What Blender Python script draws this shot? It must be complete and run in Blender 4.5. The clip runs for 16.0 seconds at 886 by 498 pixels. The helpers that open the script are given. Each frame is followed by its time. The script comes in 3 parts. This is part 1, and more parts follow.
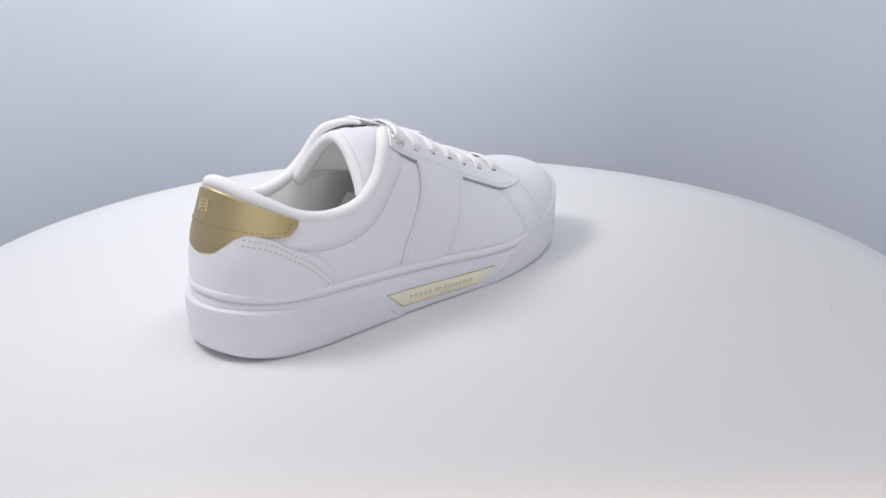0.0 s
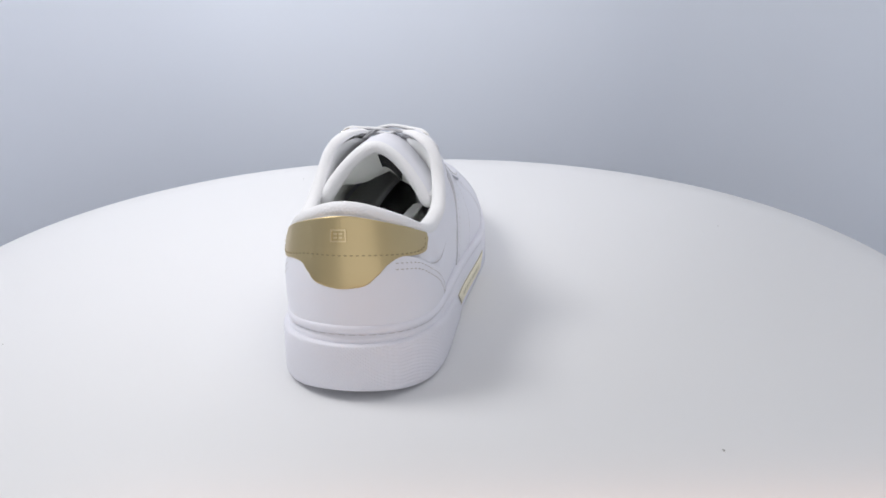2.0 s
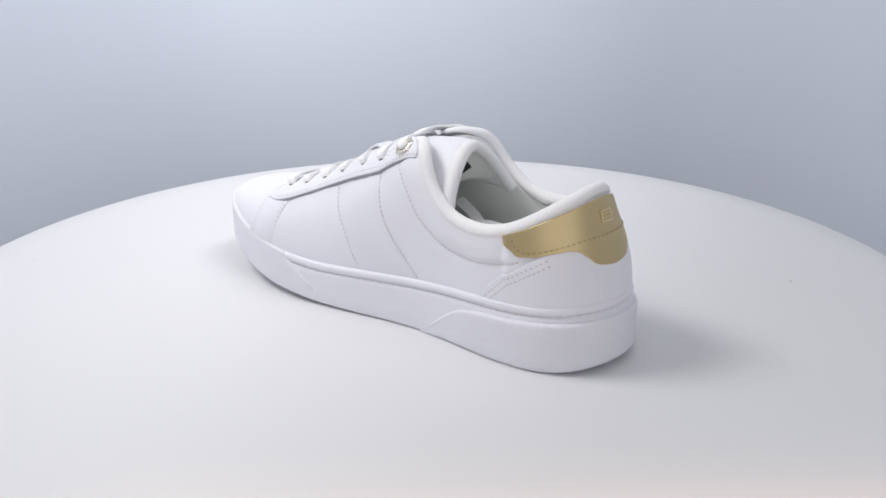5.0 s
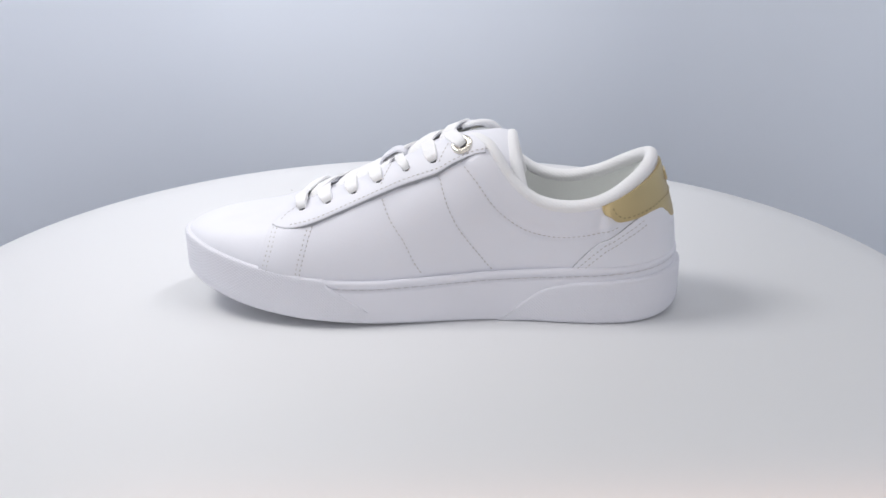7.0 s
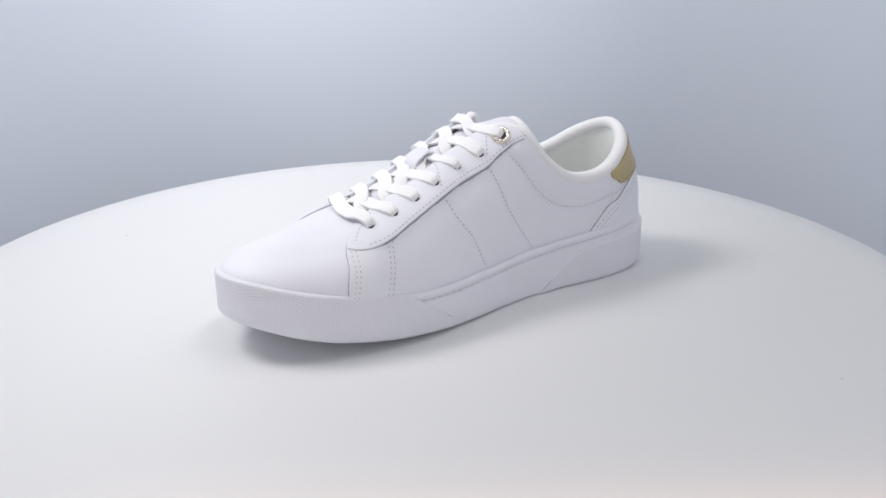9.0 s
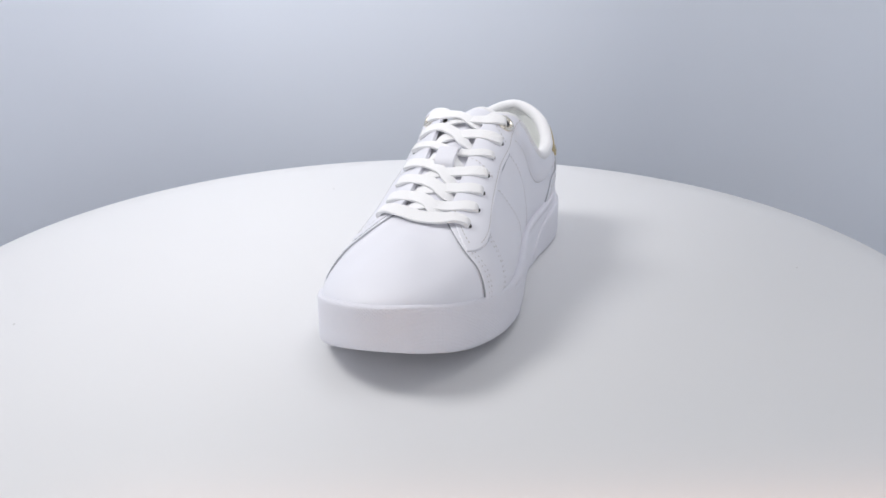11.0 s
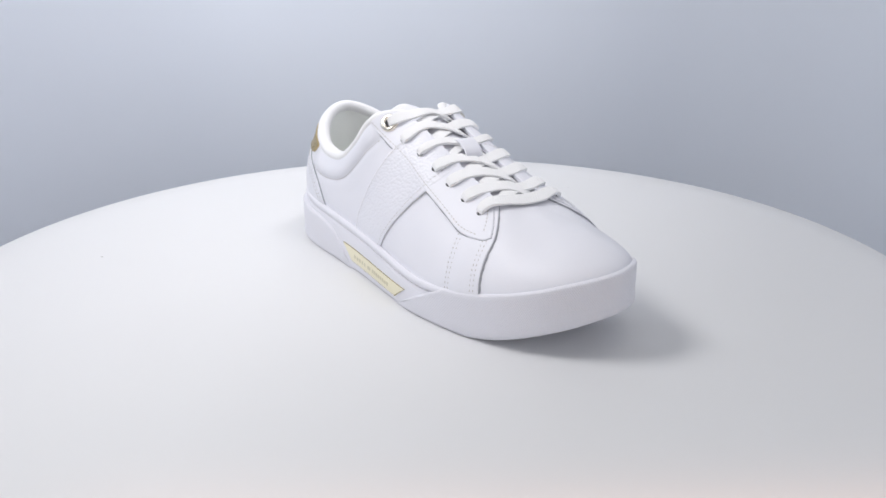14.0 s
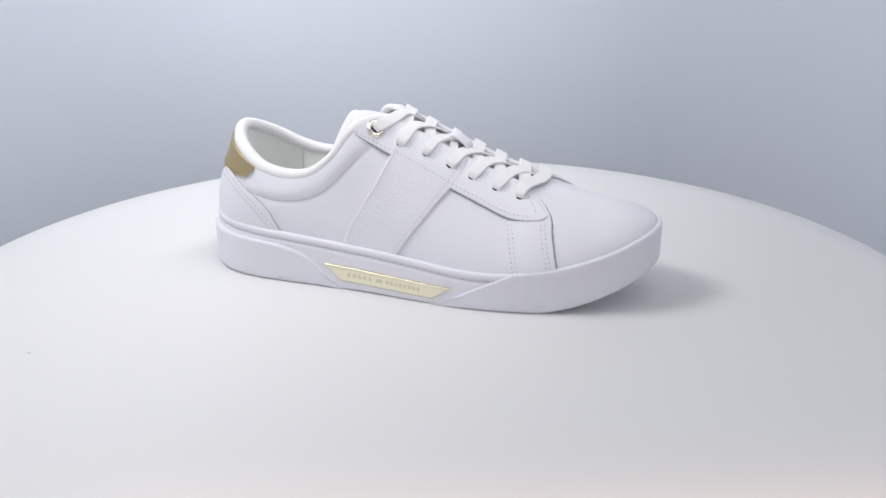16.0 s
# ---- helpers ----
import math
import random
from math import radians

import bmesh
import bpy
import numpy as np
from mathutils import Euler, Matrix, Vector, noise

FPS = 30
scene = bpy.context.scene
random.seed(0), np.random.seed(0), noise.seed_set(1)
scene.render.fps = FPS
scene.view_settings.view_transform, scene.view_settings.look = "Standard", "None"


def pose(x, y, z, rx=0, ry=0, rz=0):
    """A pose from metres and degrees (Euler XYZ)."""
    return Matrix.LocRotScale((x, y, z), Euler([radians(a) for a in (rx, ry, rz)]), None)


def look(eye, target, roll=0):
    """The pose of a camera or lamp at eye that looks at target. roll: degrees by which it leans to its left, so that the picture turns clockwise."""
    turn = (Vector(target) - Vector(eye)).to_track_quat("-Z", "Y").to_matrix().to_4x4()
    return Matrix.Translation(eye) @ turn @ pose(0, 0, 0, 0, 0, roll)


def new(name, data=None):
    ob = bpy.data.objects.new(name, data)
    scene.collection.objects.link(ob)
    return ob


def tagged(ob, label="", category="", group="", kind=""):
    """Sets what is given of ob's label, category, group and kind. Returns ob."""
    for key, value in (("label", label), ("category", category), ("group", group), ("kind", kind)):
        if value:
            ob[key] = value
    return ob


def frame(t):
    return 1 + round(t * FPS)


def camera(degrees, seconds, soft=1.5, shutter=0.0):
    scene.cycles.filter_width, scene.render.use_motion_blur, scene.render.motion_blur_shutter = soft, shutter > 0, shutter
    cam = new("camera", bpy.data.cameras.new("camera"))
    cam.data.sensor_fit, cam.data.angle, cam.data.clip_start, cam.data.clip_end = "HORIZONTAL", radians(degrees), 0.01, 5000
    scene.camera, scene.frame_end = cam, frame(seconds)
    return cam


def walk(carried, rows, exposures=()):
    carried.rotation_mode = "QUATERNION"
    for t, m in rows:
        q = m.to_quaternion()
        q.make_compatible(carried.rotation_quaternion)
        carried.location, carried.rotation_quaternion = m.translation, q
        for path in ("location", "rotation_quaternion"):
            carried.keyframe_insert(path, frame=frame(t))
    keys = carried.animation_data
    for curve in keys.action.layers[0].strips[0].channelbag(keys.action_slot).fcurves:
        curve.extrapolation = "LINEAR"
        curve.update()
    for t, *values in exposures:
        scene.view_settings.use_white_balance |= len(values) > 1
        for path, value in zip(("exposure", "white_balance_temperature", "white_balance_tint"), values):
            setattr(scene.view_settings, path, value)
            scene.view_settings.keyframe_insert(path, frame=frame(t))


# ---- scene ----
# The camera stands still on its stand; the turntable carries the shoe round.
cam = camera(52.84, 16.0, soft=1.6)
EYE = pose(0.0, -0.4994, 0.2055, 90.0 - 20.283, 0.0, -1.2003) @ pose(0, 0, 0, 0, 0, -0.4236)
walk(cam, [(0.0, EYE), (16.0, EYE)])

# ---- light: a white photo tent with soft boxes to one side and behind the camera; fills added overhead and at the front edge ----
world = bpy.data.worlds.new("studio")
scene.world = world
world.use_nodes = True
world.node_tree.nodes["Background"].inputs[0].default_value = (0.96, 0.96, 0.995, 1)
world.node_tree.nodes["Background"].inputs[1].default_value = 0.46
scene.view_settings.exposure = 0.0


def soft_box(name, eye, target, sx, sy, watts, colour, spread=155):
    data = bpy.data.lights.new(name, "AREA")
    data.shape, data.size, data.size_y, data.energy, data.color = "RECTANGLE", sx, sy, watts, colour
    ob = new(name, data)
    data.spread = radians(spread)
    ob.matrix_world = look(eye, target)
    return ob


soft_box("key_light", (-0.57, 0.01, 0.84), (-0.08, -0.02, 0.0), 0.33, 0.33, 3.65, (1.0, 0.985, 0.985))
soft_box("front_light", (0.05, -0.95, 0.28), (-0.05, 0.2, 0.02), 1.0, 0.5, 1.15, (0.97, 0.96, 1.0))
# unseen lamp added to lift the backdrop, mostly its left side
soft_box("backdrop_fill", (0.22, 0.02, 0.72), (-0.36, 0.45, 0.05), 0.6, 0.14, 1.1, (0.98, 0.965, 1.0), 95)
# added lamp below the view, only to tint the table's near edge warm
soft_box("added_warm_fill", (0.14, -0.300, 0.054), (0.14, -0.277, 0.0), 0.55, 0.03, 0.21, (1.0, 0.56, 0.34), 86)


# ---- materials ----
def material(name, colour, rough=0.5, metal=0.0, grain=0.0, grain_size=400.0, spots=0.03, spot_size=30.0, pattern="noise", sheen=0.0, coat=0.0, rough_var=0.05):
    """A surface with two scales of variation: blotches in the colour and a fine relief."""
    m = bpy.data.materials.new(name)
    m.use_nodes = True
    nt = m.node_tree
    b = nt.nodes["Principled BSDF"]
    b.inputs["Metallic"].default_value = metal
    b.inputs["Sheen Weight"].default_value = sheen
    b.inputs["Coat Weight"].default_value = coat
    tc = nt.nodes.new("ShaderNodeTexCoord")
    n1 = nt.nodes.new("ShaderNodeTexNoise")
    n1.inputs["Scale"].default_value, n1.inputs["Detail"].default_value = spot_size, 5
    nt.links.new(tc.outputs["Object"], n1.inputs["Vector"])
    mix = nt.nodes.new("ShaderNodeMix")
    mix.data_type = "RGBA"
    mix.inputs[6].default_value = (*[c * (1 - spots) for c in colour], 1)
    mix.inputs[7].default_value = (*[min(1, c * (1 + spots)) for c in colour], 1)
    nt.links.new(n1.outputs["Fac"], mix.inputs[0])
    nt.links.new(mix.outputs[2], b.inputs["Base Color"])
    rm = nt.nodes.new("ShaderNodeMapRange")
    rm.inputs[3].default_value, rm.inputs[4].default_value = rough - rough_var, rough + rough_var
    nt.links.new(n1.outputs["Fac"], rm.inputs[0])
    nt.links.new(rm.outputs[0], b.inputs["Roughness"])
    if grain:
        if pattern == "noise":
            g = nt.nodes.new("ShaderNodeTexNoise")
            g.inputs["Detail"].default_value = 4
            out = g.outputs["Fac"]
        elif pattern == "pebble":
            g = nt.nodes.new("ShaderNodeTexVoronoi")
            g.feature = "F1"
            out = g.outputs["Distance"]
        elif pattern == "knurl":
            g = nt.nodes.new("ShaderNodeTexWave")
            g.bands_direction = "DIAGONAL"
            g2 = nt.nodes.new("ShaderNodeTexWave")
            g2.bands_direction, g2.inputs["Scale"].default_value = "DIAGONAL", grain_size
            mp = nt.nodes.new("ShaderNodeMapping")
            mp.inputs["Scale"].default_value = (1, 1, -1)
            nt.links.new(tc.outputs["Object"], mp.inputs[0])
            nt.links.new(mp.outputs[0], g2.inputs["Vector"])
            mul = nt.nodes.new("ShaderNodeMath")
            mul.operation = "MULTIPLY"
            nt.links.new(g.outputs["Fac"], mul.inputs[0])
            nt.links.new(g2.outputs["Fac"], mul.inputs[1])
            out = mul.outputs[0]
        else:
            g = nt.nodes.new("ShaderNodeTexWave")
            g.inputs["Distortion"].default_value = 0.6
            out = g.outputs["Fac"]
        g.inputs["Scale"].default_value = grain_size
        nt.links.new(tc.outputs["Object"], g.inputs["Vector"])
        bp = nt.nodes.new("ShaderNodeBump")
        bp.inputs["Strength"].default_value, bp.inputs["Distance"].default_value = grain, 0.0006
        if pattern == "pebble":
            bp.invert = True
        nt.links.new(out, bp.inputs["Height"])
        nt.links.new(bp.outputs[0], b.inputs["Normal"])
    return m


LEATHER = material("white_leather", (0.79, 0.795, 0.85), 0.50, grain=0.10, grain_size=900)
PEBBLED = material("pebbled_leather", (0.785, 0.79, 0.845), 0.40, grain=0.40, grain_size=600, pattern="pebble")
RUBBER = material("white_rubber", (0.77, 0.77, 0.825), 0.50, grain=0.06, grain_size=600)
KNURLED = material("knurled_rubber", (0.77, 0.77, 0.825), 0.5, grain=0.42, grain_size=360, pattern="knurl")
INSOLE = material("pale_insole", (0.86, 0.875, 0.855), 0.9, grain=0.4, grain_size=900)
DARK_LINING = material("grey_lining", (0.85, 0.87, 0.85), 0.9, grain=0.3, grain_size=900)
TEXTILE = material("white_textile", (0.84, 0.84, 0.85), 0.85, grain=0.25, grain_size=260, pattern="knurl", sheen=0.1)
LINING = material("lining_mesh", (0.90, 0.915, 0.89), 0.9, grain=0.4, grain_size=1500, sheen=0.1)
GOLD = material("gold_leather", (0.585, 0.472, 0.262), 0.38, metal=1.0, grain=0.12, grain_size=1000, spots=0.06)
# lighter than the tab's gold: the relief's bright edges are put into the colour
EMBOSSED_LIT = material("embossed_gold_lit", (0.72, 0.60, 0.37), 0.30, metal=1.0, spots=0.05)
PLATE = material("gold_plate", (0.90, 0.85, 0.66), 0.36, metal=0.8, grain=0.03, grain_size=800)
LACE = material("white_cotton", (0.885, 0.885, 0.89), 0.85, grain=0.36, grain_size=350, pattern="knurl", sheen=0.1)
THREAD = material("beige_thread", (0.50, 0.48, 0.46), 0.8)
# near-black colour for the darkness inside holes that are not cut
HOLE_SHADE = material("painted_hole_shade", (0.05, 0.05, 0.055), 0.9)
STEEL = material("pale_gold_metal", (0.86, 0.81, 0.72), 0.25, metal=1.0)
BLACK = material("black_label", (0.02, 0.02, 0.022), 0.6, grain=0.2, grain_size=1500)
# raw leather edge, greyed further to carry the shadow line under the pieces
EDGE = material("shaded_cut_edge", (0.34, 0.35, 0.38), 0.7)
TABLE = material("white_laminate", (0.728, 0.732, 0.741), 0.5, grain=0.02, grain_size=300, spots=0.012, spot_size=8)
FLOOR = material("studio_floor", (0.10, 0.10, 0.11), 0.7, grain=0.1, grain_size=60)
PAPER = material("backdrop_sheet", (0.765, 0.81, 0.885), 0.8, spots=0.01, spot_size=4)


# ---- mesh helpers ----
def mesh_ob(name, verts, faces, mat, parent=None, label="", smooth=True):
    me = bpy.data.meshes.new(name)
    me.from_pydata([tuple(map(float, v)) for v in verts], [], [tuple(map(int, f)) for f in faces])
    me.materials.append(mat)
    if smooth:
        me.polygons.foreach_set("use_smooth", [True] * len(me.polygons))
    me.update()
    ob = new(name, me)
    if parent:
        ob.parent = parent
    if label:
        tagged(ob, label)
    return ob


def grid_faces(n, m, wrap_n=False, wrap_m=False, flip=False, base=0):
    f = []
    for i in range(n if wrap_n else n - 1):
        for j in range(m if wrap_m else m - 1):
            a, b = i * m + j, ((i + 1) % n) * m + j
            c, d = ((i + 1) % n) * m + (j + 1) % m, i * m + (j + 1) % m
            q = (a, b, c, d) if not flip else (d, c, b, a)
            f.append(tuple(k + base for k in q))
    return f


def lathe(name, profile, mat, seg=128, parent=None, label=""):
    """A body turned about z from (radius, height) pairs."""
    a = np.linspace(0, 2 * np.pi, seg, endpoint=False)
    v = [(r * np.cos(t), r * np.sin(t), z) for t in a for r, z in profile]
    return mesh_ob(name, v, grid_faces(seg, len(profile), wrap_n=True), mat, parent, label)


# ---- the tent and the turntable ----
def tent():
    # one sheet runs along both sides and the back, with wide rounded corners
    hw, yb, r, low, high = 0.46, 0.51, 0.20, -0.331, 0.44
    plan = [(-hw, y) for y in np.linspace(-0.36, yb - r, 14)]
    plan += [(-hw + r - r * math.cos(a), yb - r + r * math.sin(a)) for a in np.radians(np.linspace(5, 90, 18))]
    plan += [(x, yb) for x in np.linspace(-hw + r, hw - r, 12)[1:-1]]
    plan += [(hw - r + r * math.sin(a), yb - r + r * math.cos(a)) for a in np.radians(np.linspace(0, 85, 18))]
    plan += [(hw, y) for y in np.linspace(yb - r, -0.36, 14)]
    zs = np.linspace(low, high, 24)
    v = [(x + 0.0012 * math.sin(5 * z + 4 * x), y, z) for x, y in plan for z in zs]
    back = mesh_ob("backdrop", v, grid_faces(len(plan), len(zs)), PAPER)
    sol = back.modifiers.new("thick", "SOLIDIFY")
    sol.thickness, sol.offset = 0.004, -1
    tagged(back, "pale blue-grey sheet of a photo tent round the turntable", "backdrop", kind="structure")
    # unseen panel added behind the camera to block ambient light and darken gold reflections
    bm = bmesh.new()
    bmesh.ops.create_cube(bm, size=1.0)
    bmesh.ops.scale(bm, vec=(1.3, 0.06, 1.45), verts=bm.verts)
    bmesh.ops.translate(bm, vec=(0.1, -1.5, 0.394), verts=bm.verts)
    me = bpy.data.meshes.new("dark_panel_south")
    bm.to_mesh(me)
    me.materials.append(FLOOR)
    tagged(new("dark_panel_south", me), "dark grey panel added behind the camera, out of view", "wall", kind="structure")
    fl = lathe("floor", [(0.0001, -0.331), (2.5, -0.331), (2.5, -0.36), (0.0001, -0.36)], FLOOR, 64)
    tagged(fl, "dark grey studio floor under the turntable", "floor", kind="structure")


tent()
turntable = new("turntable")
tagged(turntable, "round white turntable top with a thin rounded rim, turning", "turntable")
RT, CX, CY = 0.3, 0.0003, -0.005
lathe("table_top", [(0.0001, 0.0), (0.1, 0.0), (0.2, 0.0), (0.28, 0.0), (0.2985, 0.0), (0.2996, -0.0005), (0.3, -0.0016), (0.3, -0.0164), (0.2994, -0.0176), (0.298, -0.018), (0.0001, -0.018)], TABLE, 256, turntable)
lathe("column", [(0.0001, -0.018), (0.09, -0.019), (0.09, -0.30), (0.16, -0.312), (0.16, -0.331), (0.0001, -0.331)], RUBBER, 96, turntable)
# ---- the form of the shoe: x to the toe, y to its inner side, z up ----
def sstep(x, a, b):
    t = np.clip((np.asarray(x, float) - a) / (b - a), 0, 1)
    return t * t * (3 - 2 * t)


def spline(knots, values, q, period=None):
    """Cubic through values at uneven knots; closed when a period is given."""
    k, v, q = np.asarray(knots, float), np.asarray(values, float), np.asarray(q, float)
    if v.ndim == 1:
        v = v[:, None]
    if period:
        k = np.concatenate([k[-2:] - period, k, k[:3] + period])
        v = np.concatenate([v[-2:], v, v[:3]])
        q = (q - k[2]) % period + k[2]
    d = np.diff(v, axis=0) / np.diff(k)[:, None]
    h = np.diff(k)[:, None]
    m = np.empty_like(v)
    m[1:-1] = (d[:-1] * h[1:] + d[1:] * h[:-1]) / (h[1:] + h[:-1])
    m[0], m[-1] = d[0], d[-1]
    i = np.clip(np.searchsorted(k, q, side="right") - 1, 0, len(k) - 2)
    hh = (k[i + 1] - k[i])[:, None]
    t = ((q - k[i]) / (k[i + 1] - k[i]))[:, None]
    return ((2 * t**3 - 3 * t**2 + 1) * v[i] + (t**3 - 2 * t**2 + t) * hh * m[i] + (-2 * t**3 + 3 * t**2) * v[i + 1] + (t**3 - t**2) * hh * m[i + 1])


OUTER = [(-0.1454, -0.002), (-0.140, -0.022), (-0.130, -0.0325), (-0.120, -0.0379), (-0.100, -0.0424), (-0.080, -0.0435), (-0.060, -0.044), (-0.040, -0.045), (-0.020, -0.0468), (0.0, -0.0489), (0.020, -0.0506), (0.040, -0.0507), (0.060, -0.0485), (0.080, -0.0441), (0.100, -0.0368), (0.120, -0.0236), (0.130, -0.0108)]
INNER = [(0.1345, 0.006), (0.130, 0.0216), (0.120, 0.0321), (0.100, 0.0422), (0.080, 0.0478), (0.060, 0.0507), (0.040, 0.0508), (0.020, 0.0485), (0.0, 0.0445), (-0.020, 0.0400), (-0.040, 0.0368), (-0.060, 0.0362), (-0.080, 0.0375), (-0.100, 0.0375), (-0.120, 0.0337), (-0.130, 0.0285), (-0.140, 0.0178)]
_pts = np.array(OUTER + INNER)
_len = np.concatenate([[0], np.cumsum(np.hypot(*np.diff(np.vstack([_pts, _pts[:1]]), axis=0).T))])
PERIM = _len[-1]


def outline(u):
    """The sole's edge in plan at u in 0..1, from the heel along the outer side to the toe and back."""
    return spline(_len[:-1], _pts, np.asarray(u) * PERIM, PERIM)


def outward(u):
    d = outline(np.asarray(u) + 0.002) - outline(np.asarray(u) - 0.002)
    n = np.stack([d[:, 1], -d[:, 0]], 1)
    return n / np.hypot(n[:, 0], n[:, 1])[:, None]


_uu = np.arange(1440) / 1440
_oo = outline(_uu)
U_TOE = float(_uu[_oo[:, 0].argmax()])


def u_at(x, side):
    """u of the sole's edge at x on the outer (-1) or inner (+1) side."""
    sel = np.where((_uu < U_TOE) if side < 0 else (_uu >= U_TOE))[0]
    return float(_uu[sel[np.abs(_oo[sel, 0] - x).argmin()]])


def lean(x, y):
    return 0.070 * np.asarray(y) * sstep(x, -0.03, 0.09)


def z_bottom(x, y):
    z = spline([-0.16, -0.1454, -0.138, -0.128, -0.11, -0.02, 0.04, 0.06, 0.075, 0.09, 0.103, 0.116, 0.126, 0.1345, 0.15],
               [0.006, 0.0042, 0.0024, 0.0009, 0.0, 0.0003, 0.0006, 0.0014, 0.0029, 0.0053, 0.0086, 0.0130, 0.0166, 0.0200, 0.025], x)[:, 0]
    return np.maximum(z + lean(x, y), 0.0)


def z_rim(x, y):
    z = spline([-0.16, -0.1454, -0.13, -0.11, -0.08, -0.04, 0.0, 0.03, 0.05, 0.08, 0.1, 0.115, 0.125, 0.1345, 0.15],
               [0.037, 0.0365, 0.0345, 0.0327, 0.0312, 0.0285, 0.0262, 0.0245, 0.0248, 0.0285, 0.0328, 0.0370, 0.0402, 0.0425, 0.045], x)[:, 0]
    return z + lean(x, y)


# top edge of the upper: where it starts on the sole, where it ends, and how it bows on the way
TOP = [  # x on the sole, x, |y|, z of the edge, rise and bow at the sole, reach and drop at the edge
    (-0.1250, -0.1175, 0.0240, 0.0760, 0.020, 0.002, 0.005, 0.016),
    (-0.1000, -0.1000, 0.0328, 0.0672, 0.018, 0.002, 0.004, 0.014),
    (-0.0750, -0.0790, 0.0352, 0.0640, 0.016, 0.002, 0.004, 0.013),
    (-0.0550, -0.0630, 0.0348, 0.0678, 0.018, 0.002, 0.005, 0.015),
    (-0.0350, -0.0500, 0.0325, 0.0780, 0.020, 0.001, 0.006, 0.018),
    (-0.0150, -0.0405, 0.0285, 0.0905, 0.022, 0.001, 0.008, 0.018),
    (0.0020, -0.0335, 0.0222, 0.0965, 0.022, 0.001, 0.011, 0.015),
    (0.0120, -0.0270, 0.0165, 0.0980, 0.022, 0.001, 0.012, 0.012),
    (0.0220, -0.0160, 0.0128, 0.0945, 0.021, 0.001, 0.013, 0.010),
    (0.0350, 0.0020, 0.0120, 0.0865, 0.019, 0.001, 0.014, 0.009),
    (0.0500, 0.0240, 0.0120, 0.0755, 0.017, 0.001, 0.015, 0.008),
    (0.0650, 0.0450, 0.0125, 0.0670, 0.015, 0.001, 0.016, 0.007),
    (0.0800, 0.0575, 0.0125, 0.0630, 0.014, 0.001, 0.018, 0.006),
    (0.0950, 0.0630, 0.0105, 0.0618, 0.013, 0.001, 0.022, 0.006),
    (0.1120, 0.0645, 0.0060, 0.0612, 0.012, 0.001, 0.026, 0.007),
]
HEEL_TOP = (-0.1290, 0.0, 0.0840, 0.020, 0.000, 0.0055, 0.018)
TOE_TOP = (0.0650, 0.0, 0.0610, 0.012, 0.001, 0.030, 0.0055)


def mid_y(x):
    return 0.004 * sstep(x, -0.02, 0.06)


def _anchors():
    k, v = [0.0], [HEEL_TOP]
    for r in TOP:
        k.append(u_at(r[0], -1))
        wide = 0.0025 * float(sstep(r[0], -0.075, -0.045) * (1 - sstep(r[0], -0.005, 0.010)))
        v.append((r[1], -r[2] - wide, *r[3:]))
    k.append(U_TOE)
    v.append(TOE_TOP)
    for r in reversed(TOP):
        k.append(u_at(r[0], 1))
        fuller = 0.0075 * float(sstep(r[0], -0.08, -0.02) * (1 - sstep(r[0], 0.06, 0.10)))
        v.append((r[1], r[2], r[3], r[4], r[5] + 0.45 * fuller, r[6] + fuller, r[7] - 0.4 * fuller))
    return np.array(k), np.array(v)


_AK, _AV = _anchors()
INSET = 0.0045


def surf(u, v, lift=0.0):
    """The upper's outer skin: u round the shoe, v from the sole (0) to the top edge (1)."""
    u, v = np.broadcast_arrays(np.asarray(u, float), np.asarray(v, float))
    shape = u.shape
    u, v = u.ravel() % 1.0, v.ravel()[:, None]
    o, n = outline(u), outward(u)
    b2 = o - n * (INSET - 0.0026 * sstep(o[:, 0], 0.02, 0.07))[:, None]
    b = np.column_stack([b2, z_rim(o[:, 0], o[:, 1]) - 0.003])
    a = spline(_AK, _AV, u, 1.0)
    top = a[:, :3].copy()
    top[:, 1] += mid_y(top[:, 0])
    hd = b2 - top[:, :2]
    hd = hd / np.maximum(np.hypot(hd[:, 0], hd[:, 1]), 1e-6)[:, None]
    p1 = b + np.column_stack([n * a[:, 4:5], a[:, 3]])
    p2 = top + np.column_stack([hd * a[:, 5:6], -a[:, 6]])
    w = 1 - v
    p = w**3 * b + 3 * w * w * v * p1 + 3 * w * v * v * p2 + v**3 * top
    if np.any(lift):
        p = p + normal(u, v[:, 0]) * np.reshape(np.broadcast_to(lift, shape), (-1, 1))
    return p.reshape(*shape, 3)


def normal(u, v):
    e = 1e-3
    v0, v1 = np.clip(v - e, 0, 1), np.clip(v + e, 0, 1)
    du = surf(u + e, v) - surf(u - e, v)
    dv = surf(u, v1) - surf(u, v0)
    n = np.cross(du, dv)
    return n / np.maximum(np.linalg.norm(n, axis=-1, keepdims=True), 1e-12)
shoe = new("shoe")
tagged(shoe, "white leather low-top sneaker with gold heel tab standing on the turntable", "shoe")


# ---- helpers on the skin of the upper ----
def curve_uv(pts, n):
    """n even points on a smooth line through (u, v) pairs; u may run past 0 or 1."""
    p = np.array(pts, float)
    step = np.hypot(np.diff(p[:, 0]) * 4, np.diff(p[:, 1]))
    k = np.concatenate([[0], np.cumsum(np.maximum(step, 1e-4))])
    return spline(k, p, np.linspace(0, k[-1], n))


def arc(points):
    return np.concatenate([[0], np.cumsum(np.linalg.norm(np.diff(points, axis=0), axis=1))])


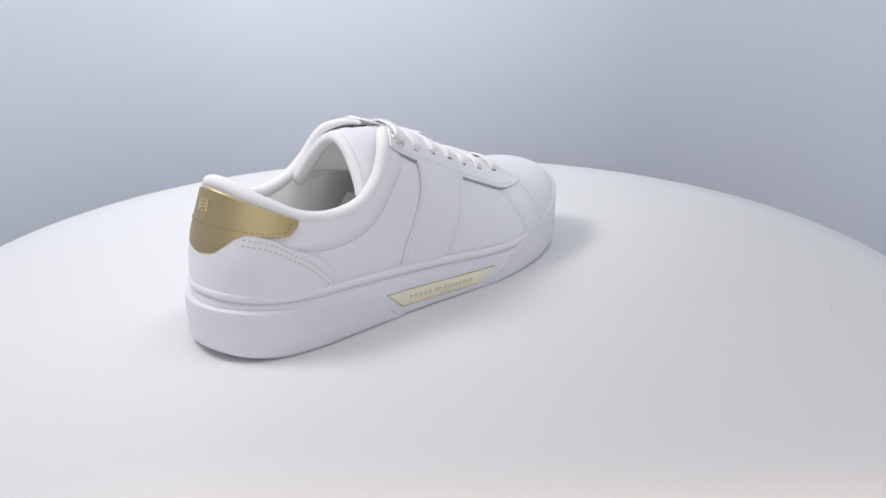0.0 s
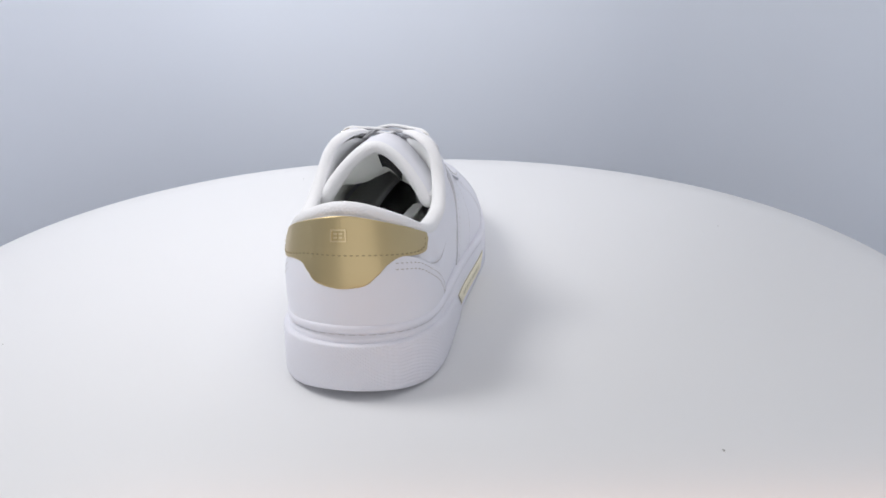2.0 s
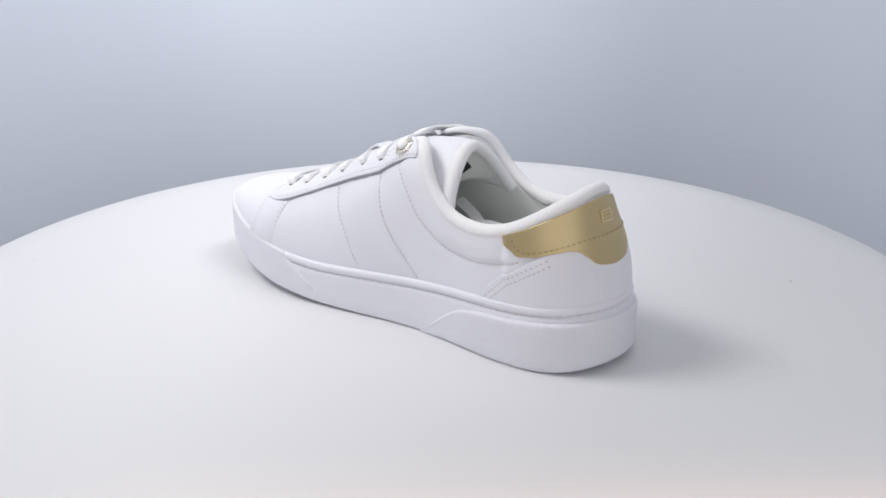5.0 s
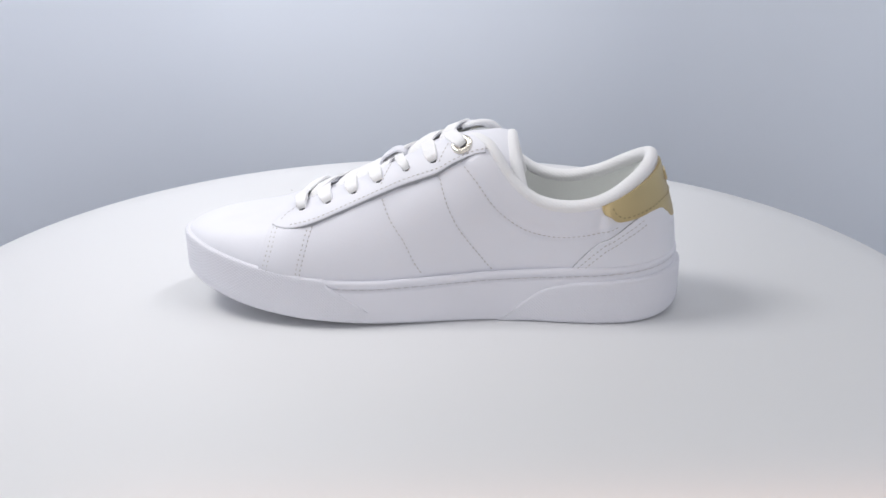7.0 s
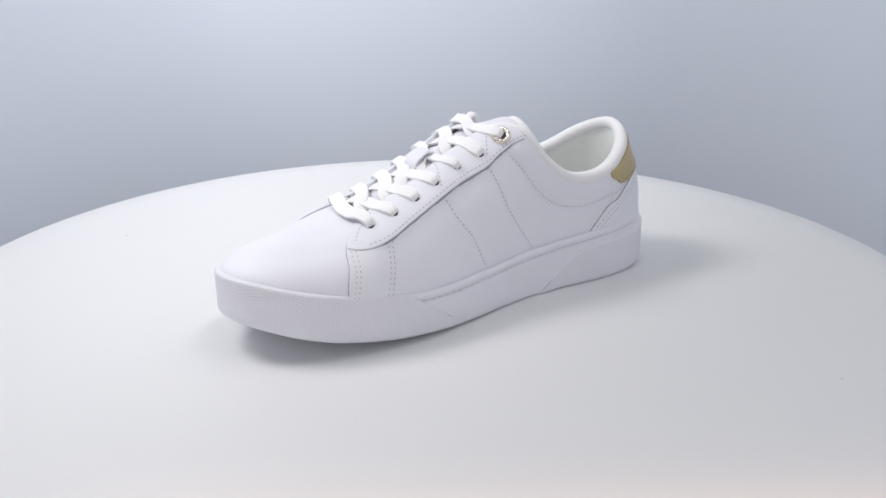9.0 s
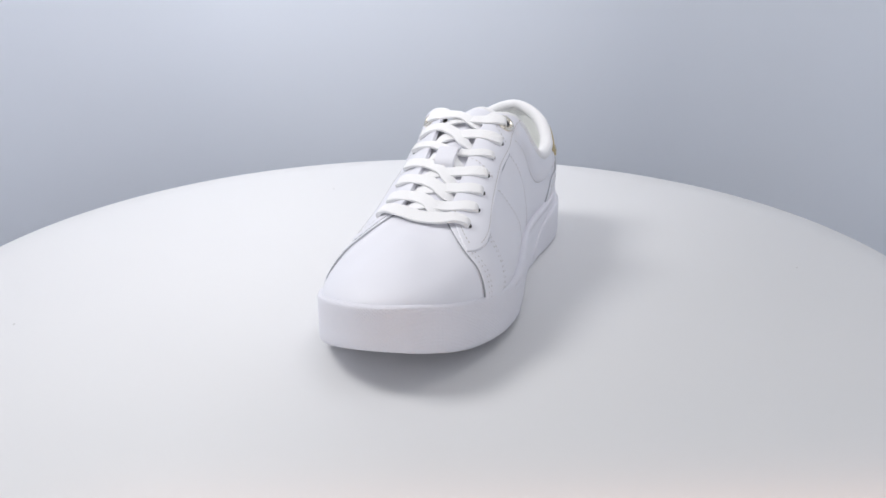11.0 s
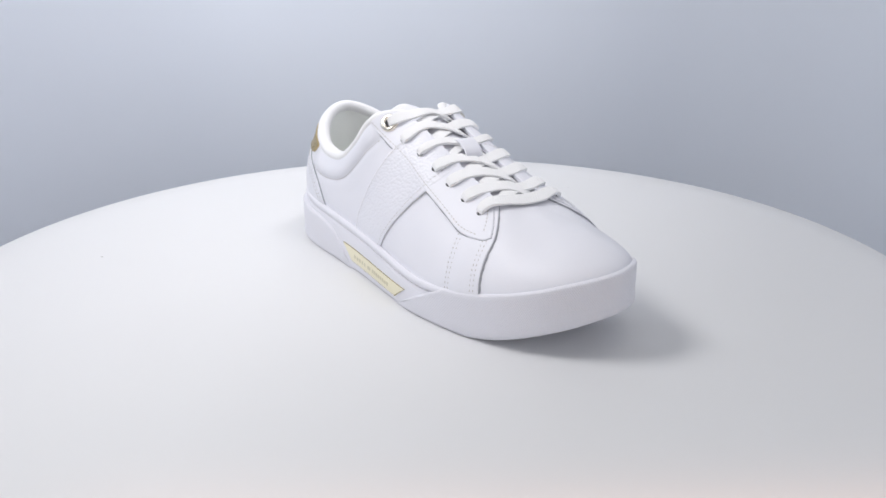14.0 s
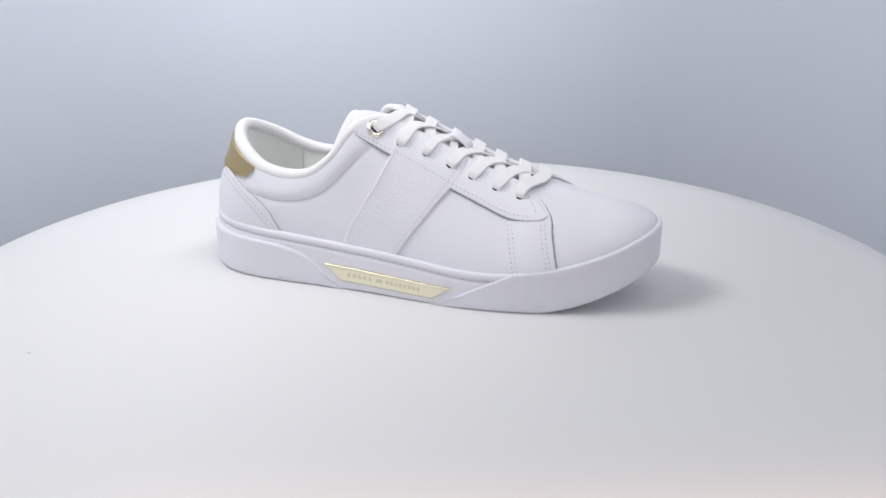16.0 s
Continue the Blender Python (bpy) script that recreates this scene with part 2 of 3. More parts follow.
def patch(name, a, b, mat, lift=0.0011, n=60, m=10, edge=None, label="", taper=None, parent=None, bulge=0.0, climb=0.0, folded=False, bare=0.0):
    """A piece of leather laid on the upper between the lines a and b, with a cut edge all round."""
    s = np.concatenate([[0, 0.006], np.linspace(0.012, 0.988, n), [0.994, 1]])
    r = np.concatenate([[0, 0.012], np.linspace(0.03, 0.97, m), [0.988, 1]])
    ca, cb = curve_uv(a, 200), curve_uv(b, 200)
    q = np.linspace(0, 1, 200)
    A = np.stack([np.interp(s, q, ca[:, k]) for k in (0, 1)], 1)
    B = np.stack([np.interp(s, q, cb[:, k]) for k in (0, 1)], 1)
    uv = A[:, None] * (1 - r)[None, :, None] + B[:, None] * r[None, :, None]
    if bulge:
        uv[:, :, 0] += bulge * np.exp(-s * 14)[:, None] * np.sin(np.pi * r)[None, :]
    N, M = len(s), len(r)
    h = np.full((N, M), lift)
    h[0], h[-1], h[:, 0], h[:, -1] = lift * 0.72, lift * 0.72, lift * 0.72, lift * 0.72
    if climb:
        h = h + climb * sstep(uv[..., 1], 0.44, 0.70)
    if taper is not None:
        h = h * (1 - sstep(r, *taper))[None, :] + 0.00005
    top = surf(uv[..., 0], np.clip(uv[..., 1], 0, 1), h)
    low = surf(uv[..., 0], np.clip(uv[..., 1], 0, 1), np.full((N, M), -0.0006))
    # raw edge pushed outward; its grey also stands for shade beneath the loose flap
    if bare:
        step = uv[:, 3] - uv[:, 0]
        long = np.maximum(np.linalg.norm(top[:, 3] - top[:, 0], axis=1), 1e-5)
        ragged = bare * (1 + 0.22 * np.sin(s * 61 + 1) + 0.16 * np.sin(s * 143))
        out = uv[:, 0] - step * (ragged / long)[:, None]
        low[:, 0] = surf(out[:, 0], np.clip(out[:, 1], 0, 1), np.full(N, 0.00015))
    verts = list(top.reshape(-1, 3))
    faces = grid_faces(N, M)
    ring = [i * M for i in range(N)] + [(N - 1) * M + j for j in range(1, M)] + [i * M + M - 1 for i in range(N - 2, -1, -1)] + [j for j in range(M - 2, 0, -1)]
    base = len(verts)
    verts += [low.reshape(-1, 3)[k] for k in ring]
    skirt = [(ring[i], ring[(i + 1) % len(ring)], base + (i + 1) % len(ring), base + i) for i in range(len(ring))]
    # wind the faces so that they look outward
    mid = top[N // 2, M // 2]
    f0 = np.cross(top[N // 2 + 1, M // 2] - mid, top[N // 2, M // 2 + 1] - mid)
    if np.dot(f0, normal(uv[N // 2, M // 2, :1], uv[N // 2, M // 2, 1:])[0]) < 0:
        faces = [f[::-1] for f in faces]
    else:
        skirt = [f[::-1] for f in skirt]
    ob = mesh_ob(name, verts, faces + skirt, mat, parent or shoe, label)
    if edge:
        ob.data.materials.append(edge)
        for k in range(len(skirt)):
            if not (folded and N - 1 <= k < 2 * N + M - 3):
                ob.data.polygons[len(faces) + k].material_index = 1
    for k in range(len(faces), len(faces) + len(skirt)):
        ob.data.polygons[k].use_smooth = False
    return ob


def stitches(name, points, ups, pitch=0.0026, length=0.0017, wide=0.00024, mat=None, jitter=0.12):
    """A row of thread stitches along points, each a small spindle lying on the skin."""
    rng = random.Random(len(points) * 7 + int(abs(points[0][0]) * 1e5))
    points, ups = np.asarray(points), np.asarray(ups)
    k = arc(points)
    verts, faces = [], []
    for d in np.arange(pitch * 0.5, k[-1], pitch):
        ln = length * (1 + rng.uniform(-jitter, jitter))
        p0 = np.array([np.interp(d - ln / 2, k, points[:, c]) for c in range(3)])
        p1 = np.array([np.interp(d + ln / 2, k, points[:, c]) for c in range(3)])
        up = np.array([np.interp(d, k, ups[:, c]) for c in range(3)])
        up /= np.linalg.norm(up)
        t = p1 - p0
        if np.linalg.norm(t) < 1e-7:
            continue
        side = np.cross(up, t / np.linalg.norm(t)) * wide
        mid = (p0 + p1) / 2 + up * wide * 0.9
        b = len(verts)
        q0, q1 = p0 * 0.75 + p1 * 0.25 + up * wide * 0.6, p0 * 0.25 + p1 * 0.75 + up * wide * 0.6
        verts += [p0 - up * wide, q0 + side, q0 + up * wide * 0.5, q0 - side, q1 + side, q1 + up * wide * 0.5, q1 - side, p1 - up * wide]
        faces += [(b, b + 1, b + 2), (b, b + 2, b + 3), (b + 1, b + 4, b + 5, b + 2), (b + 2, b + 5, b + 6, b + 3), (b + 4, b + 7, b + 5), (b + 5, b + 7, b + 6)]
    return tagged(mesh_ob(name, verts, faces, mat or THREAD, shoe), kind="stuff")


def seam(pts, lift=0.0, shift=0.0, **kw):
    """Stitches on the upper along (u, v) pairs; shift moves the row sideways in metres."""
    c = curve_uv(pts, 160)
    p = surf(c[:, 0], np.clip(c[:, 1], 0, 1), np.broadcast_to(lift, 160))
    up = normal(c[:, 0], np.clip(c[:, 1], 0.002, 0.998))
    if shift:
        t = np.gradient(p, axis=0)
        w = np.cross(up, t)
        p = p + w / np.linalg.norm(w, axis=1, keepdims=True) * shift
    return stitches("stitching", p, up, **kw)


def ribbon(name, pts, ups, wide, thick, mat, parent=None, n=40, label="", soft=False):
    """A flat woven band of rounded section along pts; wide and thick are half sizes at the points."""
    pts, ups = np.asarray(pts, float), np.asarray(ups, float)
    k = arc(pts)
    q = np.linspace(0, k[-1], n)
    p, up = spline(k, pts, q), spline(k, ups, q)
    w = np.interp(q, k, wide)
    h = np.interp(q, k, thick)
    t = np.gradient(p, axis=0)
    t /= np.linalg.norm(t, axis=1, keepdims=True)
    side = np.cross(up, t)
    side /= np.linalg.norm(side, axis=1, keepdims=True)
    up = np.cross(t, side)
    # flat woven section with thin selvedges
    sec = [(-1, -0.45), (-1.0, 0.45), (-0.97, 0.85), (-0.90, 1), (-0.80, 1.0), (-0.4, 1.0), (0, 1.04), (0.4, 1.0), (0.80, 1.0), (0.90, 1), (0.97, 0.85), (1, 0.45), (1, -0.45), (0.97, -0.85), (0.90, -1), (0.80, -1), (0, -1), (-0.80, -1), (-0.90, -1), (-0.97, -0.85)]
    if soft:
        sec = [(-math.cos(a), math.sin(a)) for a in np.linspace(0, 2 * math.pi, 20, endpoint=False)]
    ring = len(sec)
    ca, sa = np.array(sec)[:, 0], np.array(sec)[:, 1]
    v = p[:, None] + side[:, None] * (w[:, None] * ca)[..., None] + up[:, None] * (h[:, None] * sa)[..., None]
    verts = list(v.reshape(-1, 3)) + [p[0], p[-1]]
    f = grid_faces(n, ring, wrap_m=True)
    f += [(n * ring, (j + 1) % ring, j) for j in range(ring)] + [(n * ring + 1, (n - 1) * ring + j, (n - 1) * ring + (j + 1) % ring) for j in range(ring)]
    return mesh_ob(name, verts, f, mat, parent or shoe, label)


# ---- seam lines on the skin, as (u, v) ----
LOW_OUT = [(0.3925, 0.605), (0.3840, 0.565), (0.3738, 0.550), (0.3541, 0.538), (0.3340, 0.570), (0.3130, 0.586), (0.2767, 0.666), (0.2583, 0.808), (0.2430, 0.960)]
EDGE_OUT = [(0.3700, 0.990), (0.3640, 1.0), (0.3550, 1.0), (0.3400, 1.0), (0.3200, 1.0), (0.3000, 1.0), (0.2720, 1.0), (0.2560, 1.0), (0.2430, 0.990)]
LOW_IN = [(0.6060, 0.585), (0.6150, 0.555), (0.6267, 0.541), (0.6459, 0.566), (0.6622, 0.603), (0.6856, 0.624), (0.7217, 0.664), (0.7345, 0.776), (0.7468, 0.896), (0.7560, 0.970)]
EDGE_IN = [(0.6270, 0.990), (0.6320, 1.0), (0.6400, 1.0), (0.6550, 1.0), (0.6750, 1.0), (0.6950, 1.0), (0.7230, 1.0), (0.7360, 1.0), (0.7450, 1.0), (0.7520, 0.990)]
COLLAR_OUT = [(0.0930, 0.575), (0.1080, 0.556), (0.1201, 0.557), (0.1449, 0.612), (0.1714, 0.694), (0.2028, 0.779), (0.2392, 0.790), (0.2535, 0.797)]
COLLAR_IN = [(0.7437, 0.797), (0.7842, 0.746), (0.8131, 0.657), (0.8346, 0.573), (0.8536, 0.537), (0.8731, 0.534), (0.8937, 0.546), (0.9069, 0.600)]
COUNTER_OUT = [(0.0443, 0.665), (0.0698, 0.675), (0.0933, 0.560), (0.1150, 0.300), (0.1295, 0.045)]
COUNTER_IN = [(0.8685, 0.045), (0.8790, 0.196), (0.8935, 0.376), (0.9097, 0.546), (0.9320, 0.640)]
LINE_IN_A = [(0.6860, 0.640), (0.7060, 0.427), (0.7304, 0.253), (0.7490, 0.060)]
LINE_IN_B = [(0.7250, 0.690), (0.7615, 0.481), (0.7874, 0.297), (0.8068, 0.055)]
STRIPE_REAR = [(0.1899, 0.02), (0.2046, 0.304), (0.2273, 0.484), (0.2554, 0.615), (0.2840, 0.780), (0.2960, 0.97)]
STRIPE_FRONT = [(0.2409, 0.0), (0.2568, 0.172), (0.2876, 0.375), (0.3128, 0.585), (0.3270, 0.780), (0.3340, 0.97)]
TOE_OUT_A = [(0.3547, 0.545), (0.3528, 0.314), (0.3531, 0.060)]
TOE_OUT_B = [(0.3849, 0.580), (0.3812, 0.336), (0.3817, 0.060)]
TOE_IN_A = [(0.6126, 0.570), (0.6187, 0.346), (0.6180, 0.060)]
TOE_IN_B = [(0.6450, 0.572), (0.6473, 0.334), (0.6456, 0.060)]


def near_line(u, v, pts, width):
    """1 on the line, falling to 0 at about width metres from it."""
    c = curve_uv(pts, 120)
    p = surf(c[:, 0], np.clip(c[:, 1], 0, 1))
    q = surf(u, v).reshape(-1, 3)
    d = np.full(len(q), 1.0)
    for k in range(0, len(p), 2):
        d = np.minimum(d, np.linalg.norm(q - p[k], axis=1))
    return np.exp(-((d / width) ** 2)).reshape(u.shape)


def upper():
    n, m = 720, 52
    u, v = np.meshgrid(np.arange(n) / n, np.linspace(0, 1, m), indexing="ij")
    lift = np.zeros_like(u)
    # the padded collar swells between its quilting line and the top edge
    for line, lo, hi in ((COLLAR_OUT, 0.095, 0.262), (COLLAR_IN, 0.735, 0.905)):
        c = curve_uv(line, 200)
        o = np.argsort(c[:, 0])
        vl = np.interp(u, c[o, 0], c[o, 1])
        f = np.clip((v - vl) / (1 - vl), 0, 1)
        win = sstep(u, lo, lo + 0.02) * (1 - sstep(u, hi - 0.02, hi))
        lift += 0.0016 * np.sin(np.pi * f ** 0.8) * win
    for line in (COLLAR_OUT, COLLAR_IN, LINE_IN_A, LINE_IN_B):
        lift -= 0.00045 * near_line(u, v, line, 0.0016)
    # slight unevenness of lasted leather
    w = np.sin(u * 91 + 3 * np.sin(v * 5)) * np.sin(v * 7 + u * 37)
    lift += 0.00022 * w * np.sin(np.pi * v)
    ob = mesh_ob("upper", surf(u, v, lift).reshape(-1, 3), grid_faces(n, m, wrap_n=True), LEATHER, shoe)
    return ob


def inside():
    # padded lining of the back half, grey lining of the front, and the insole
    n, m = 240, 20
    u, v = np.meshgrid(np.linspace(-0.292, 0.292, n), np.linspace(0.03, 1.0, m), indexing="ij")
    mesh_ob("lining", surf(u, v, np.full(u.shape, -0.0078) * (0.5 + 0.5 * np.sin(np.pi * np.clip(v, 0, 1) ** 0.7) ** 0.5)).reshape(-1, 3), grid_faces(n, m, flip=True), LINING, shoe, "off-white mesh lining")
    u, v = np.meshgrid(np.linspace(0.262, 0.738, 200), np.linspace(0.03, 0.985, m), indexing="ij")
    mesh_ob("front_lining", surf(u, v, np.full(u.shape, -0.0016)).reshape(-1, 3), grid_faces(200, m, flip=True), DARK_LINING, shoe, "grey textile lining")
    n = 160
    u = np.arange(n) / n
    o, nn = outline(u), outward(u)
    rows = []
    for k, d in enumerate((0.0072, 0.011, 0.016, 0.024, 0.030)):
        p = o - nn * d
        rows.append(np.column_stack([p, z_rim(o[:, 0], o[:, 1]) + (0.002, 0.0015, 0.001, 0.0, 0.0)[k] - 0.001 + 0.008 * (1 - sstep(o[:, 0], -0.05, 0.0))]))
    verts = np.stack(rows, 1).reshape(-1, 3)
    faces = grid_faces(n, 5, wrap_n=True, flip=True) + [tuple(i * 5 + 4 for i in range(n))]
    mesh_ob("insole", verts, [f[::-1] for f in faces], INSOLE, shoe, "pale grey insole")


# ---- sole ----
def heel_line(x):
    return spline([-0.16, -0.1454, -0.126, -0.105, -0.082, -0.068, -0.058, -0.046, -0.04], [0.0285, 0.0280, 0.0263, 0.0247, 0.0228, 0.0190, 0.0120, 0.0015, -0.003], x)[:, 0]


def toe_line(x, y):
    inner = np.interp(x, [0.010, 0.034, 0.047, 0.06], [0.0, 0.0157, 0.0250, 0.060])
    outer = np.interp(x, [0.016, 0.037, 0.053, 0.061, 0.075], [0.0, 0.0118, 0.0195, 0.0235, 0.060])
    return np.where(y > 0, inner, outer)


def sole():
    n = 480
    u = np.arange(n) / n
    o, nn = outline(u), outward(u)
    x, y = o[:, 0], o[:, 1]
    zb, zr = z_bottom(x, y), z_rim(x, y)
    h = zr - zb
    B0 = -0.0010 - 0.0016 * sstep(-x, 0.05, 0.12)
    # offset outward, share of the height, and metres added
    prof = [(-0.030, 0, 0.0012), (-0.006, 0, 0.0), (-0.0014, 0, 0.0001), (-0.0004, 0, 0.0008), (0, 0, 0.0022), (0, 0.3, 0), (0, 0.6, 0), (0, 1, -0.0072), (-0.0001, 1, -0.0058), (-0.0011, 1, -0.0050), (-0.0011, 1, -0.0044), (-0.0002, 1, -0.0038), (0.0002, 1, -0.0028), (0.0001, 1, -0.0012), (-0.0006, 1, -0.0003), (-0.0015, 1, 0.0), (-0.0034, 1, -0.0006), (-0.006, 1, -0.003)]
    rows = [np.column_stack([o + nn * (d + B0)[:, None], zb + h * f + dz]) for d, f, dz in prof]
    verts = np.stack(rows, 1).reshape(-1, 3)
    faces = grid_faces(n, len(prof), wrap_n=True) + [tuple(i * len(prof) for i in range(n))[::-1]]
    mesh_ob("sole", verts, faces, RUBBER, shoe, "white rubber cupsole")

    def band(name, lo, hi, top, label):
        k = 260
        uu = np.linspace(lo, hi, k)
        o, nn = outline(uu), outward(uu)
        x, y = o[:, 0], o[:, 1]
        zb = z_bottom(x, y)
        zt = np.maximum(top(x, y), zb + 0.0006)
        hh = zt - zb
        fade = (y > 0) & (x > 0)
        end = np.minimum(1, hh / np.where(fade, 0.013, 0.009))[:, None]
        sunk = np.where(fade, 0.0024, 0.0012)[:, None]
        low = np.minimum(hh * 0.2, 0.003)
        rows = [np.column_stack([o + nn * -0.006, zb - 0.0001])]
        rows += [np.column_stack([o + nn * (-sunk + (d + sunk) * end), zb + dz * low]) for d, dz in ((-0.0022, -0.03), (-0.0009, 0.25), (-0.0003, 0.62), (0.0, 1.0))]
        for f in np.linspace(0.15, 0.85, 8):
            rows.append(np.column_stack([o, zb + low + (hh - low) * f]) - np.column_stack([nn * sunk * (1 - end), np.zeros(k)]))
        lip = np.minimum(hh * 0.2, 0.0012)
        for d, dz in ((0.0, 1.0), (-0.0003, 0.45), (-0.0010, 0.08), (-0.0018, 0.0), (-0.0045, 0.0), (-0.0068, 0.6)):
            rows.append(np.column_stack([o + nn * (-sunk + (d + sunk) * end), zt - lip * dz]))
        verts = np.stack(rows, 1).reshape(-1, 3)
        mesh_ob(name, verts, grid_faces(k, len(rows)), KNURLED, shoe, label)

    band("heel_guard", u_at(-0.044, 1) - 1, u_at(-0.044, -1), lambda x, y: heel_line(x), "raised knurled rubber guard round the heel")
    band("toe_guard", u_at(0.012, -1), u_at(0.010, 1), lambda x, y: np.minimum(toe_line(x, y), z_rim(x, y) + 0.0004), "raised knurled rubber guard round the toe")
    # the stitched groove under the lip, out of sight behind the toe guard
    for lo, hi in ((u_at(0.048, 1) - 1, 0.0), (0.0, u_at(0.055, -1))):
        uu = np.linspace(lo, hi, 300)
        o, nn = outline(uu), outward(uu)
        p = np.column_stack([o + nn * (-0.0010 - 0.0016 * sstep(-o[:, 0], 0.05, 0.12) - 0.0007)[:, None], z_rim(o[:, 0], o[:, 1]) - 0.0047])
        stitches("stitching", p, np.column_stack([nn, np.zeros(300)]), pitch=0.0046, length=0.0041, wide=0.00018, mat=SOLE_THREAD)

    # the gilt plate on the outer side, with a line of plain raised marks
    def plate_pt(x, z, lift):
        uu = np.interp(x, _oo[_uu < U_TOE, 0][5:-5], _uu[_uu < U_TOE][5:-5])
        o, nn = outline(uu), outward(uu)
        return np.column_stack([o + nn * (-0.0010 + lift), z])

    def trapezoid(name, grow, lift, mat, parent, label):
        k = 60
        f = np.linspace(0, 1, k)
        up = (0.0152 - 0.0039 * f) + grow
        down = (0.0061 - 0.0021 * f) - grow
        rows = []
        for t, h in ((0, 0.0), (0.0, 0.7), (0.04, 1.0), (0.35, 1.0), (0.65, 1.0), (0.96, 1.0), (1.0, 0.7), (1.0, 0.0)):
            x = (-0.0545 - 2 * grow + (0.0800 + 4 * grow) * f) * t + (-0.0440 - grow + (0.0580 + 2 * grow) * f) * (1 - t)
            rows.append(plate_pt(x, up * t + down * (1 - t), lift * h))
        return mesh_ob(name, np.stack(rows, 1).reshape(-1, 3), grid_faces(k, 8), mat, parent, label)

    plate = trapezoid("name_plate", 0.0, 0.0006, PLATE, shoe, "pale gold trapezoid plate")
    trapezoid("plate_rim", 0.0004, 0.0003, RIM, plate, "thin dark gold edge")
    xs = [-0.0385 + 0.0035 * i for i in range(5)] + [-0.0188] + [-0.0135 + 0.0028 * i for i in range(8)]
    for i, xc in enumerate(xs):
        hw = 0.0020 if i == 5 else 0.00085
        s2 = (xc + 0.0490) / 0.069
        zc, hz = 0.01065 - 0.0030 * s2, 0.0011
        xx = np.array([xc - hw, xc + hw])
        q = [plate_pt(xx, np.full(2, zc + dz), l) for dz, l in ((-hz, 0.0004), (-hz, 0.0008), (hz, 0.0008), (hz, 0.0004))]
        mesh_ob("mark", np.stack(q, 1).reshape(-1, 3), grid_faces(2, 4) + [(0, 1, 2, 3), (7, 6, 5, 4)], ENGRAVED, plate, smooth=False)


PALE_THREAD = material("pale_thread", (0.60, 0.59, 0.58), 0.8)
SOLE_THREAD = material("sole_thread", (0.56, 0.555, 0.56), 0.8)
RIM = material("dark_gold_edge", (0.42, 0.35, 0.18), 0.45, metal=0.7)
ENGRAVED = material("dull_gold_marks", (0.70, 0.66, 0.51), 0.5, metal=0.4)
PRINT = material("label_print", (0.13, 0.13, 0.13), 0.7)
MARK = material("grey_engraving", (0.42, 0.42, 0.40), 0.45, metal=0.4)


# weaker grey for the stripe's edge, with less of that shade mixed in
SOFT_EDGE = material("pale_shaded_cut_edge", (0.60, 0.60, 0.62), 0.7)


